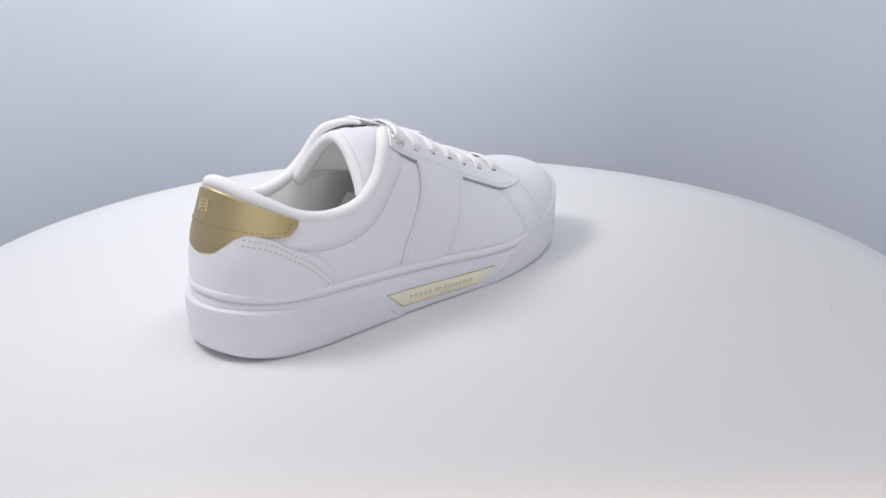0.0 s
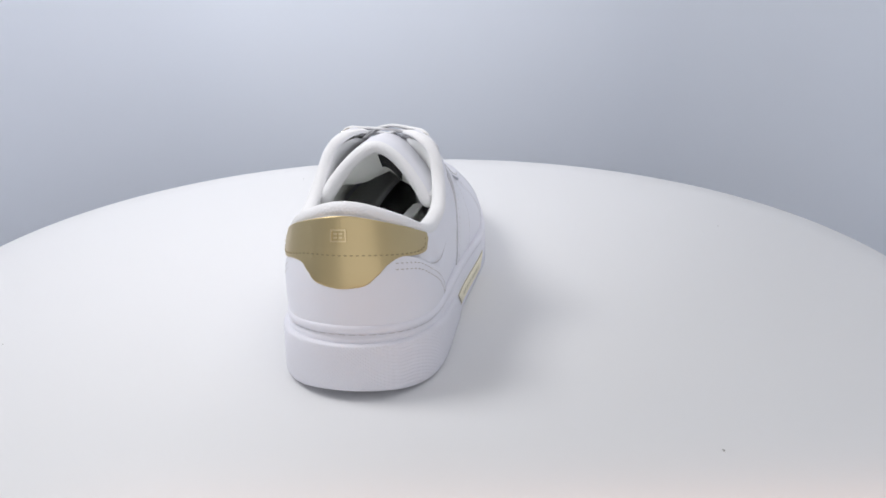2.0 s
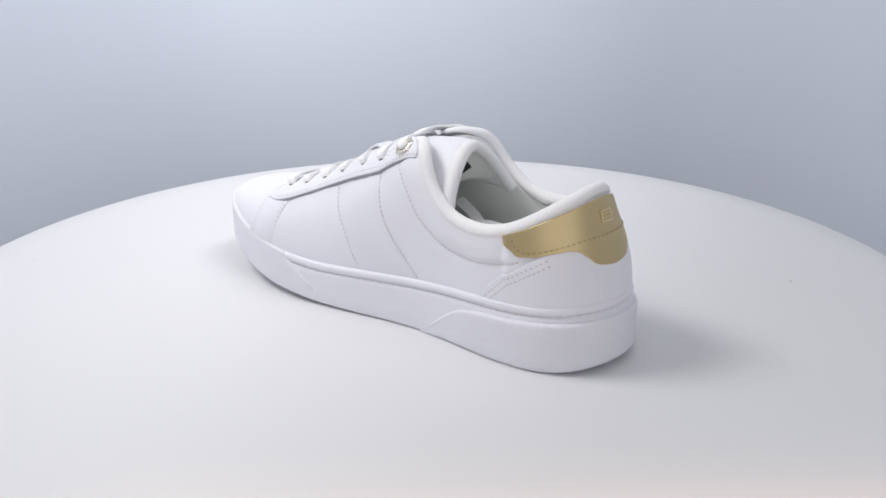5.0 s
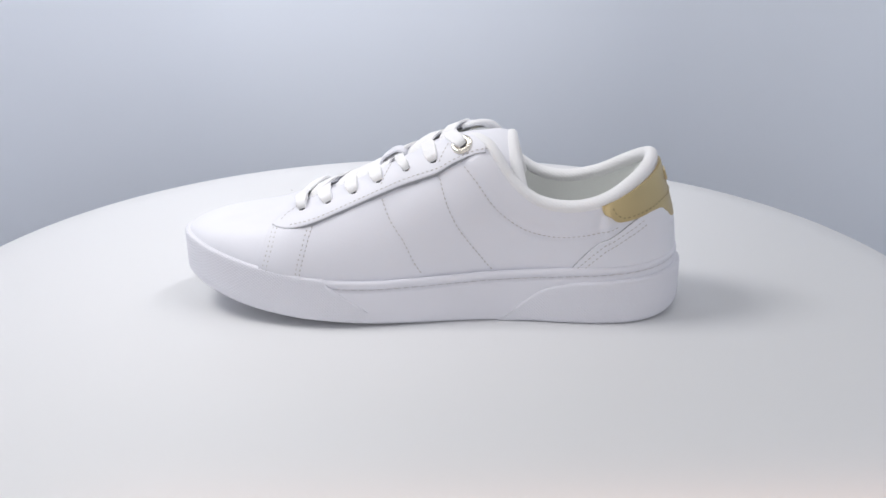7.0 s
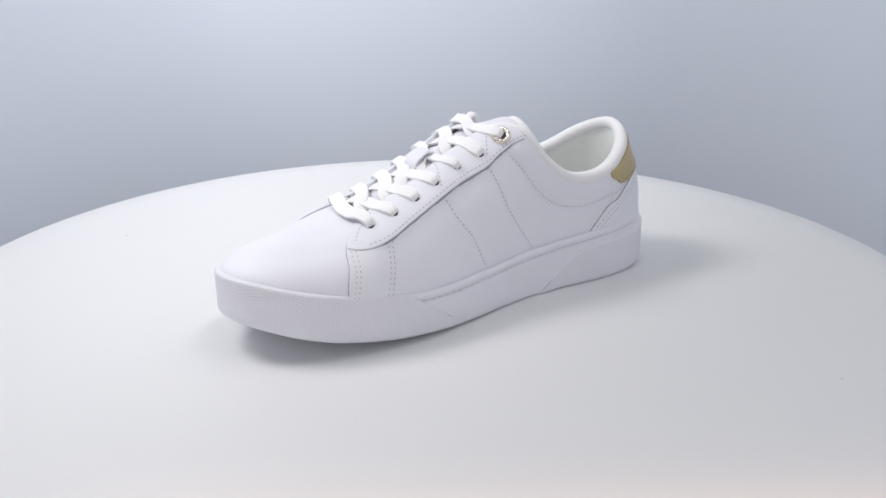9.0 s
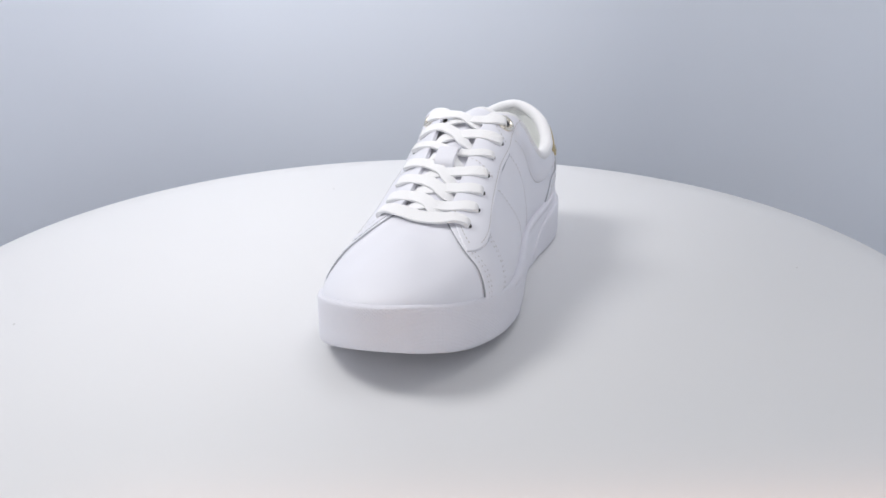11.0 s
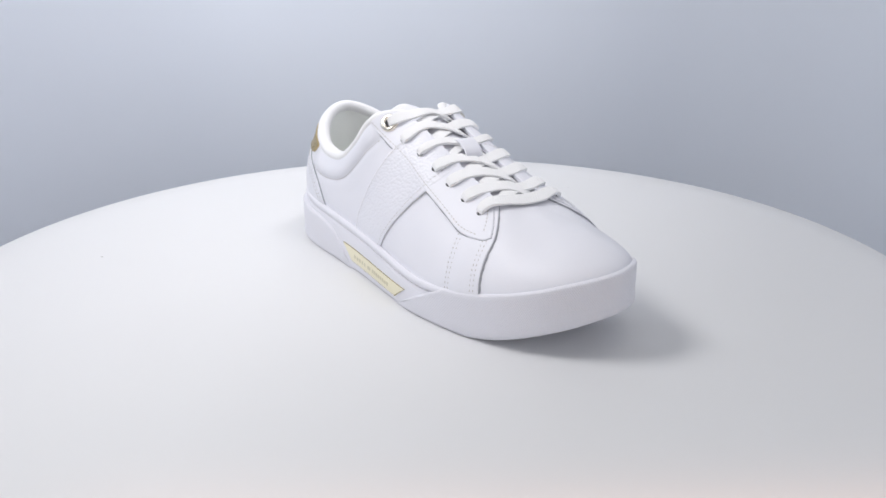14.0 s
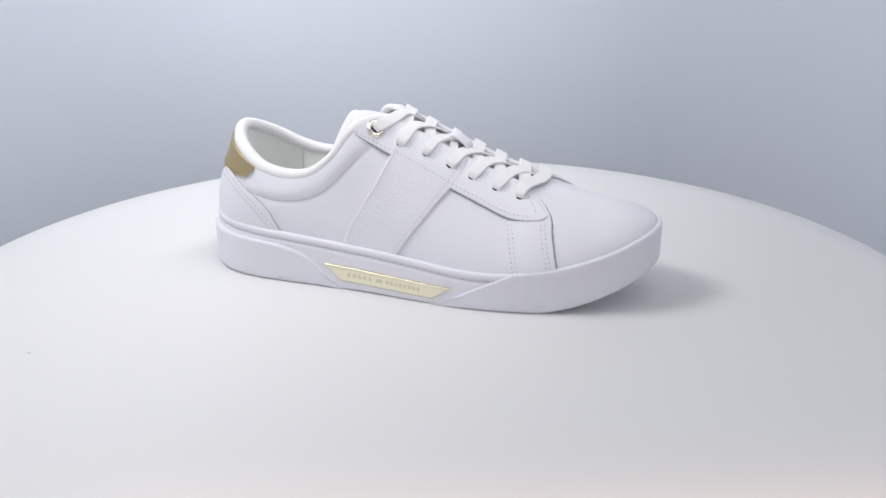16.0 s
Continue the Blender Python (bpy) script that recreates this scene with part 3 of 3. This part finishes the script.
# ---- pieces laid on the upper ----
def overlays():
    q_out = [(0.3885, 0.02), (0.3880, 0.25), (0.3905, 0.44), (0.3960, 0.62), (0.3930, 0.82), (0.3840, 0.97)]
    q_in = [(0.6120, 0.02), (0.6120, 0.20), (0.6110, 0.39), (0.6055, 0.58), (0.6040, 0.72), (0.6060, 0.86), (0.6120, 0.98)]
    r_out = [(0.3500, 0.02), (0.3500, 0.24), (0.3500, 0.438), (0.3500, 0.64), (0.3480, 0.87), (0.3460, 0.99)]
    r_in = [(0.6480, 0.02), (0.6480, 0.20), (0.6480, 0.39), (0.6470, 0.56), (0.6460, 0.69), (0.6460, 0.85), (0.6480, 0.98)]
    patch("quarter", q_out, r_out, LEATHER, lift=0.0012, edge=EDGE, taper=(0.55, 1.0), folded=True, bare=0.0008, label="white leather side panel")
    patch("quarter", q_in, r_in, LEATHER, lift=0.0012, edge=EDGE, taper=(0.55, 1.0), folded=True, bare=0.0003, label="white leather side panel")
    patch("eyelet_facing", LOW_OUT, EDGE_OUT, LEATHER, lift=0.0020, edge=EDGE, n=90, m=12, bulge=0.006, folded=True, bare=0.0007)
    patch("eyelet_facing", LOW_IN, EDGE_IN, LEATHER, lift=0.0019, edge=EDGE, n=90, m=12, bulge=-0.006, folded=True, bare=0.0011)
    patch("side_stripe", STRIPE_REAR, STRIPE_FRONT, PEBBLED, lift=0.0011, climb=0.0011, edge=SOFT_EDGE, n=60, m=24, label="pebbled white leather stripe")
    # heel counter, then the gold tab over it
    low_o = [(-0.1315, 0.0), (-0.09, 0.0), (-0.04, 0.0), (0.0, 0.0), (0.04, 0.0), (0.09, 0.0), (0.1300, 0.0)]
    up_o = [(-0.1315, 0.02), (-0.1065, 0.376), (-0.0680, 0.640), (0.0, 0.620), (0.0600, 0.685), (0.0933, 0.560), (0.1300, 0.02)]
    # the grey edge draws in a line of shade at the counter's front
    patch("heel_counter", low_o, up_o, LEATHER, lift=0.0011, edge=EDGE, n=120, m=16)
    gold_low = [(-0.1065, 0.930), (-0.0995, 0.790), (-0.0910, 0.672), (-0.0750, 0.628), (-0.0560, 0.622), (-0.0455, 0.600), (-0.0340, 0.500), (-0.0230, 0.395), (-0.0040, 0.356), (0.0130, 0.378), (0.0262, 0.475), (0.0390, 0.600), (0.0520, 0.672), (0.0690, 0.690), (0.0830, 0.735), (0.0925, 0.850), (0.0970, 0.920)]
    gold_top = [(-0.1085, 0.985), (-0.1000, 0.99), (-0.0900, 0.99), (-0.0740, 0.99), (-0.0540, 0.99), (-0.0420, 0.99), (-0.0320, 0.99), (-0.0200, 0.99), (-0.0040, 0.99), (0.0120, 0.99), (0.0262, 0.99), (0.0370, 0.99), (0.0480, 0.99), (0.0660, 0.99), (0.0800, 0.99), (0.0920, 0.99), (0.0985, 0.985)]
    tab = patch("heel_tab", gold_low, gold_top, GOLD, lift=0.0014, n=160, m=24, label="brushed gold leather heel tab")
    # plain embossed emblem: a frame and three short bars
    for a0, a1, v0, v1 in ((-0.0125, 0.0028, 0.868, 0.882), (-0.0125, 0.0028, 0.772, 0.786), (-0.0125, -0.0112, 0.783, 0.871), (0.0015, 0.0028, 0.783, 0.871), (-0.0095, -0.0055, 0.836, 0.852), (-0.0095, -0.0055, 0.802, 0.818), (-0.0040, -0.0004, 0.836, 0.852), (-0.0040, -0.0004, 0.802, 0.818)):
        patch("emblem", [(a0, v0), (a1, v0)], [(a0, v1), (a1, v1)], EMBOSSED_LIT, lift=0.0023, n=8, m=4, parent=tab)


def seams():
    seam([(u, v + 0.035) for u, v in LOW_OUT[2:]], 0.0021)
    seam([(u, v + 0.035) for u, v in LOW_IN[2:]], 0.0020)
    seam([(0.3810, 0.63), (0.3800, 0.72), (0.3730, 0.86), (0.3660, 0.94)], 0.0021)
    seam([(0.6140, 0.63), (0.6150, 0.72), (0.6230, 0.86), (0.6300, 0.94)], 0.0020)
    seam(COLLAR_OUT, -0.0002)
    seam(COLLAR_IN, -0.0002)
    seam(LINE_IN_A, -0.0002)
    seam(LINE_IN_B, -0.0002)
    seam([(0.6770, 0.97), (0.6810, 0.83), (0.6845, 0.69)], 0.0020)
    seam([(0.7150, 0.97), (0.7180, 0.83), (0.7220, 0.73)], 0.0020)
    for pts, sh in ((COUNTER_OUT, -0.0028), (COUNTER_OUT, -0.0056), (COUNTER_IN, -0.0028), (COUNTER_IN, -0.0056)):
        seam(pts, 0.0010, sh, pitch=0.0027, length=0.0021)
    for pts, l in ((TOE_OUT_A, 0.0002), (TOE_OUT_B, 0.0012), (TOE_IN_A, 0.0012), (TOE_IN_B, 0.0002)):
        for sh in (-0.0011, 0.0011):
            seam(pts, l, sh, pitch=0.0027, length=0.0014)
    for line, d in ((STRIPE_REAR, 0.004), (STRIPE_FRONT, -0.004)):
        c = [(u + d, v) for u, v in line]
        v = curve_uv(c, 160)[:, 1]
        seam(c, 0.0013 + 0.0011 * sstep(v, 0.44, 0.70), mat=PALE_THREAD, length=0.0015)
    gold = [(-0.0990, 0.930), (-0.0940, 0.790), (-0.0865, 0.710), (-0.0720, 0.678), (-0.0400, 0.676), (-0.0030, 0.655), (0.0229, 0.667), (0.0500, 0.695), (0.0740, 0.740), (0.0850, 0.810), (0.0900, 0.930)]
    seam(gold, 0.00155, pitch=0.0027, length=0.0019, wide=0.00032, mat=GILT)


GILT = material("gold_thread", (0.38, 0.30, 0.16), 0.7)


def rolls():
    # padded roll round the ankle opening
    lo, hi = u_at(0.0175, 1) - 1, u_at(0.0175, -1)
    k, ring = 260, 18
    u = np.linspace(lo, hi, k)
    top = surf(u, np.ones(k))
    t = np.gradient(top, axis=0)
    t /= np.linalg.norm(t, axis=1, keepdims=True)
    inn = np.cross(np.array([0, 0, 1.0]), t)
    inn /= np.linalg.norm(inn, axis=1, keepdims=True)
    up = np.cross(t, inn)
    f = np.linspace(-1, 1, k)
    thin = 1 - 0.5 * sstep(np.abs(f), 0.88, 1.0)
    fat = (1 - 0.10 * sstep(np.abs(f), 0.20, 0.45) - 0.26 * sstep(np.abs(f), 0.50, 0.75)) * thin
    heel = np.exp(-((u / 0.06) ** 2))
    r_in = 0.0043 * (1 - 0.22 * sstep(np.abs(f), 0.45, 0.75))
    c = top + inn * (r_in - 0.0007)[:, None] + up * (0.0002 + 0.0012 * heel)[:, None]
    a = np.linspace(0, 2 * np.pi, ring, endpoint=False)
    wob = 1 + 0.012 * np.sin(u * 160) + 0.01 * np.sin(u * 97 + 1)
    v = c[:, None] + inn[:, None] * ((r_in * (0.4 + 0.6 * thin) * wob * (1 - 0.18 * heel))[:, None] * np.cos(a))[..., None] + up[:, None] * ((0.0041 * fat * (1 - 0.12 * heel))[:, None] * np.sin(a))[..., None]
    verts = list(v.reshape(-1, 3)) + [c[0], c[-1]]
    faces = grid_faces(k, ring, wrap_m=True) + [(k * ring, (j + 1) % ring, j) for j in range(ring)] + [(k * ring + 1, (k - 1) * ring + j, (k - 1) * ring + (j + 1) % ring) for j in range(ring)]
    mesh_ob("collar", verts, faces, TEXTILE, shoe, "padded white ribbed textile collar")


TONGUE_LINE = [(0.070, 0.0582), (0.045, 0.0682), (0.020, 0.0791), (0.0, 0.0884), (-0.020, 0.0958), (-0.035, 0.0978), (-0.0455, 0.0985), (-0.0500, 0.0972)]


def tongue_pt(s, q, down=0.0):
    """s from the vamp (0) to the free end (1), q across from -1 to 1."""
    c = spline(arc(np.array(TONGUE_LINE)), np.array(TONGUE_LINE), np.asarray(s) * arc(np.array(TONGUE_LINE))[-1])
    w = np.interp(s, [0, 0.5, 0.8, 1], [0.017, 0.0245, 0.0290, 0.0290])
    drop = np.interp(s, [0, 0.4, 0.65, 0.82, 1], [0.005, 0.007, 0.013, 0.024, 0.0285])
    aq = np.abs(q)
    z = c[:, 1] - drop * aq**1.7 - down
    return np.column_stack([c[:, 0] - 0.006 * aq**2 * sstep(s, 0.6, 1), mid_y(c[:, 0]) + np.asarray(q) * (w - down * 0.6), z])


def padding(s):
    return 0.0042 + 0.0170 * sstep(1 - np.asarray(s), 0.0, 0.24) * sstep(s, 0.2, 0.7)


def tongue():
    n, m = 60, 30
    s, q = np.meshgrid(np.linspace(0, 1, n), np.linspace(-1, 1, m), indexing="ij")
    out = tongue_pt(s.ravel(), q.ravel())
    low = tongue_pt(s.ravel(), q.ravel(), 0.0024 + (padding(s.ravel()) - 0.0024) * (1 - np.abs(q.ravel()) ** 4) * (1 - 0.8 * sstep(s.ravel(), 0.93, 1.0)))
    verts = list(out) + list(low)
    faces = grid_faces(n, m, flip=True)
    t = mesh_ob("tongue", verts[: n * m], faces, LEATHER, shoe, "white leather tongue")
    mesh_ob("tongue_lining", verts[n * m:], [f[::-1] for f in faces], LINING, shoe, "off-white textile lining of the tongue")
    # rolled textile edge round the free end and down its sides
    path = [tongue_pt(np.array([a]), np.array([-1.0]), 0.002)[0] for a in (0.55, 0.66, 0.78, 0.88, 0.96)]
    path += [tongue_pt(np.array([1.0]), np.array([b]), 0.002)[0] for b in np.linspace(-0.97, 0.97, 17)]
    path += [tongue_pt(np.array([a]), np.array([1.0]), 0.002)[0] for a in (0.96, 0.88, 0.78, 0.66, 0.55)]
    path = np.array(path)
    ups = path - np.array([0.0, 0.0, 0.06])
    ups[:, 0] = 0
    ups /= np.linalg.norm(ups, axis=1, keepdims=True)
    fat = np.interp(np.arange(len(path)), [0, 11, 20, 23, 26], [1.0, 1.0, 1.3, 1.25, 1.0])
    ribbon("tongue_edge", path, ups, list(0.0032 * fat), list(0.0030 * fat), TEXTILE, n=120, label="rolled white textile edge", soft=True)
    # black label sewn under the tongue
    s, q = np.meshgrid(np.linspace(0.83, 0.91, 5), np.linspace(-0.52, 0.06, 8), indexing="ij")
    p = tongue_pt(s.ravel(), q.ravel(), padding(s.ravel()) + 0.0005)
    p2 = tongue_pt(s.ravel(), q.ravel(), padding(s.ravel()) + 0.0001)
    ring = [j for j in range(8)] + [i * 8 + 7 for i in range(1, 5)] + [4 * 8 + j for j in range(6, -1, -1)] + [i * 8 for i in range(3, 0, -1)]
    f = grid_faces(5, 8) + [(ring[i], ring[(i + 1) % len(ring)], 40 + ring[(i + 1) % len(ring)], 40 + ring[i]) for i in range(len(ring))]
    lab = mesh_ob("label", np.vstack([p, p2]), f, BLACK, shoe, "black sewn-in label", smooth=False)
    for r0, q0, q1 in ((0.850, -0.38, -0.08), (0.868, -0.40, -0.04), (0.886, -0.34, -0.10)):
        s, q = np.meshgrid(np.array([r0, r0 + 0.004]), np.linspace(q0, q1, 4), indexing="ij")
        mesh_ob("print_bar", tongue_pt(s.ravel(), q.ravel(), padding(s.ravel()) + 0.0007), grid_faces(2, 4), PRINT, lab)


# ---- eyelets and laces ----
def hole_uv(x, side, v=0.76):
    us = np.linspace(0.225, 0.40, 600) if side < 0 else np.linspace(0.60, 0.775, 600)
    p = surf(us, np.full(600, v))
    return float(us[np.abs(p[:, 0] - x).argmin()]), v


HOLE_X = {-1: [0.0570, 0.0430, 0.0290, 0.0160, 0.0020, -0.0130, -0.0275], 1: [0.0610, 0.0470, 0.0330, 0.0195, 0.0050, -0.0095, -0.0245]}


def frame_at(u, v, lift):
    p = surf(np.array([u]), np.array([v]), np.array([lift]))[0]
    n = normal(np.array([u]), np.array([v]))[0]
    t = np.cross(n, (0, 0, 1.0))
    t /= np.linalg.norm(t)
    return p, n, t, np.cross(n, t)


def ring_mesh(name, at, prof, mat, seg=28, parent=None, label=""):
    p, n, t, b = at
    a = np.linspace(0, 2 * np.pi, seg, endpoint=False)
    v = [p + (t * np.cos(x) + b * np.sin(x)) * r + n * z for x in a for r, z in prof]
    f = grid_faces(seg, len(prof), wrap_n=True)
    return mesh_ob(name, v, f, mat, parent or shoe, label)


def lacing():
    holes = {}
    for side in (-1, 1):
        for k, x in enumerate(HOLE_X[side]):
            u, v = hole_uv(x, side, 0.895 if k == 6 else 0.765)
            lift = 0.0025 if (side < 0 and k in (3, 4)) else 0.0021 if side < 0 else 0.0020
            at = frame_at(u, v, lift)
            holes[side, k] = at
            if k == 6:
                e = ring_mesh("eyelet", at, [(0.0028, -0.0012), (0.0028, 0.0004), (0.0033, 0.0009), (0.0042, 0.0011), (0.0051, 0.0009), (0.0057, 0.0004), (0.0058, -0.0003)], STEEL, label="pale gold metal eyelet ring")
                back = (at[0] - at[1] * (lift + 0.0019), -at[1], at[2], -at[3])
                ring_mesh("eyelet_back", back, [(0.0026, -0.0010), (0.0026, 0.0004), (0.0034, 0.0008), (0.0046, 0.0006), (0.0052, 0.0001), (0.0052, -0.0008)], STEEL, label="metal washer behind the eyelet")
                # flat dark disc painted as the shade within the ring
                ring_mesh("eyelet_hole_shade", at, [(0.0001, 0.0001), (0.0028, 0.0001)], HOLE_SHADE, parent=e)
                for j in range(12):
                    a0 = 0.5 + j * 0.33
                    c = at[0] + (at[2] * np.cos(a0) + at[3] * np.sin(a0)) * 0.0042 + at[1] * 0.0011
                    ring_mesh("mark", (c, at[1], at[2], at[3]), [(0.0001, 0.00012), (0.0003, 0.00012), (0.0003, -0.0002)], MARK, seg=6, parent=e)
            else:
                # dark disc on the facing in place of a shaded punched hole
                ring_mesh("lace_hole_shade", at, [(0.0001, 0.00008), (0.0017, 0.00008), (0.0019, 0.00012), (0.0021, -0.0002)], HOLE_SHADE, seg=16)

    def edge_pt(x, side):
        u, _ = hole_uv(x, side, 0.995)
        return surf(np.array([u]), np.array([1.0]))[0]

    def middle(x, y):
        zl, zr = edge_pt(x, -1)[2], edge_pt(x, 1)[2]
        return np.array([x, y, (zl + zr) / 2])

    up0 = np.array([0.25, 0, 1.0])

    def strand(side, k, over, rng):
        bent = 0.72 if k == 4 else 1.0
        skew = rng.uniform(-0.18, 0.18) * (0.2 if k == 6 else 1.0)
        p, n, t, b = holes[side, k]
        q = holes[-side, k - 1]
        e0 = edge_pt(p[0] + (0.0055 if k == 6 else 0.0035) + rng.uniform(-0.0008, 0.0010), side) + np.array([0.0006, 0, 0.0019])
        f = 0.82 + rng.uniform(-0.14, 0.12)
        xe = q[0][0] * f + p[0] * (1 - f)
        e1 = edge_pt(xe, -side)
        hgt = (0.0034 if over else 0.0023) + rng.uniform(-0.0005, 0.0007)
        m = (e0 + e1) / 2
        m = middle(m[0], m[1]) + np.array([0, 0, hgt])
        d = (e0 - p)
        d = d / np.linalg.norm(d)
        start = p - n * 0.0012 - d * 0.0003
        pts = [start, p + n * 0.0009 + d * 0.0010, p + n * 0.0017 + d * 0.0042, e0, m, e1 + np.array([0, side * 0.0046, 0.0013]), e1 + np.array([0, -side * 0.0008, -0.0026])]
        ups = [n - d, n - 0.4 * d, n, n + up0, up0, up0 + np.array([0, 0.2 * -side, 0]), up0 + np.array([0, 0.7 * -side, 0])]
        wd = [0.0022, 0.0029, 0.0036, 0.0038, 0.0037 + rng.uniform(-0.0004, 0.0003), 0.0036, 0.0033]
        th = [0.0012, 0.0013, 0.0010, 0.0007, 0.00065, 0.00065, 0.00065]
        ups = [np.asarray(a) + np.array([skew * (0.3 if i < 3 else 1.0), 0, 0]) for i, a in enumerate(ups)]
        return ribbon("lace", pts, ups, [w * bent for w in wd], [h * (2 - bent) for h in th], LACE, n=44)

    rng = random.Random(5)
    for k in range(1, 7):
        strand(1, k, False, rng)
        strand(-1, k, True, rng)
    # straight bar across the lowest pair of holes
    a, b = holes[-1, 0], holes[1, 0]
    ea, eb = edge_pt(a[0][0] + 0.001, -1), edge_pt(b[0][0] + 0.001, 1)
    mid = (ea + eb) / 2 + np.array([0.0034, 0, 0.0014])
    up3 = np.array([0.45, 0, 1.0])
    pts = [a[0] - a[1] * 0.0012, a[0] + a[1] * 0.0014 + np.array([0, 0.001, 0]), a[0] * 0.55 + ea * 0.45 + a[1] * 0.0036, ea + np.array([0.0026, 0, 0.0022]), mid, eb + np.array([0.0026, 0, 0.0022]), b[0] * 0.55 + eb * 0.45 + b[1] * 0.0036, b[0] + b[1] * 0.0014 - np.array([0, 0.001, 0]), b[0] - b[1] * 0.0012]
    ups = [a[1], a[1], a[1] + up3 * 0.3, up3, up3, up3, b[1] + up3 * 0.3, b[1], b[1]]
    ribbon("lace", pts, ups, [0.0020, 0.0025, 0.0034, 0.0039, 0.0040, 0.0039, 0.0034, 0.0025, 0.0020], [0.0012, 0.0013, 0.0010, 0.0007, 0.0007, 0.0007, 0.0010, 0.0013, 0.0012], LACE, n=60)
    # leather keeper on the tongue through which the laces run
    c = middle(0.0150, 0.002) + np.array([0, 0, 0.0038])
    pts = [c + np.array([0.0062, 0, -0.0075]), c + np.array([0.0058, 0, -0.0022]), c + np.array([0.0020, 0, 0.0012]), c + np.array([-0.0030, 0, 0.0034]), c + np.array([-0.0068, 0, 0.0020]), c + np.array([-0.0074, 0, -0.0030])]
    ribbon("lace_keeper", pts, [(1, 0, 0.3), (0.9, 0, 0.7), (0.45, 0, 1), (0.4, 0, 1), (-0.6, 0, 1), (-1, 0, 0.2)], [0.0056] * 6, [0.0007] * 6, LEATHER, n=30, label="white leather lace keeper")
    # loose lace ends tucked down inside
    ribbon("lace_end", [(-0.026, -0.018, 0.057), (-0.042, -0.012, 0.053), (-0.058, 0.000, 0.0510), (-0.072, 0.012, 0.0500), (-0.080, 0.020, 0.048)], [(0.3, 0.2, 1.0), (0.2, 0, 1.0), (-0.1, -0.3, 1.0), (-0.2, 0.2, 1.0), (-0.3, -0.4, 1.0)], [0.0034] * 5, [0.0007] * 5, LACE)
    ribbon("lace_end", [(-0.026, 0.016, 0.054), (-0.040, 0.008, 0.0495), (-0.056, -0.006, 0.0530), (-0.068, -0.016, 0.0490), (-0.074, -0.022, 0.047)], [(0.3, -0.2, 1.0), (0.4, 0.3, 1.0), (0.1, 0, 1.0), (-0.3, -0.3, 1.0), (-0.3, 0.4, 1.0)], [0.0034] * 5, [0.0007] * 5, LACE)


upper()
inside()
sole()
overlays()
seams()
rolls()
tongue()
lacing()


# ---- dust on the turntable ----
def speck(x, y, r):
    rng = random.Random(int(1e4 * abs(x)))
    v = [(x - CX + r * rng.uniform(0.6, 1.2) * math.cos(a) * 1.6, y - CY + r * rng.uniform(0.6, 1.2) * math.sin(a), 0.0002 + 0.0003 * (k % 2)) for k, a in enumerate(np.linspace(0, 2 * np.pi, 8, endpoint=False))]
    v.append((x - CX, y - CY, r * 0.7))
    mesh_ob("dust_speck", [(x - CX + (p - x + CX) * 0.7, y - CY + (q - y + CY) * 0.7, r2) for p, q, r2 in v], [(k, (k + 1) % 8, 8) for k in range(8)], MARK, turntable)


speck(-0.1634, -0.1502, 0.0009)
speck(0.1279, -0.1963, 0.0008)
speck(0.2206, 0.1296, 0.0007)
speck(-0.1020, 0.2031, 0.0006)


def motions():
    turn = [(k * 0.25, 45.0 + 18.4791 * k * 0.25) for k in range(65)]
    walk(turntable, [(t, pose(CX, CY, 0, 0, 0, a)) for t, a in turn])
    walk(shoe, [(t, pose(0, 0, 0, 0, 0, a) @ pose(0, 0.018, 0)) for t, a in turn])


motions()
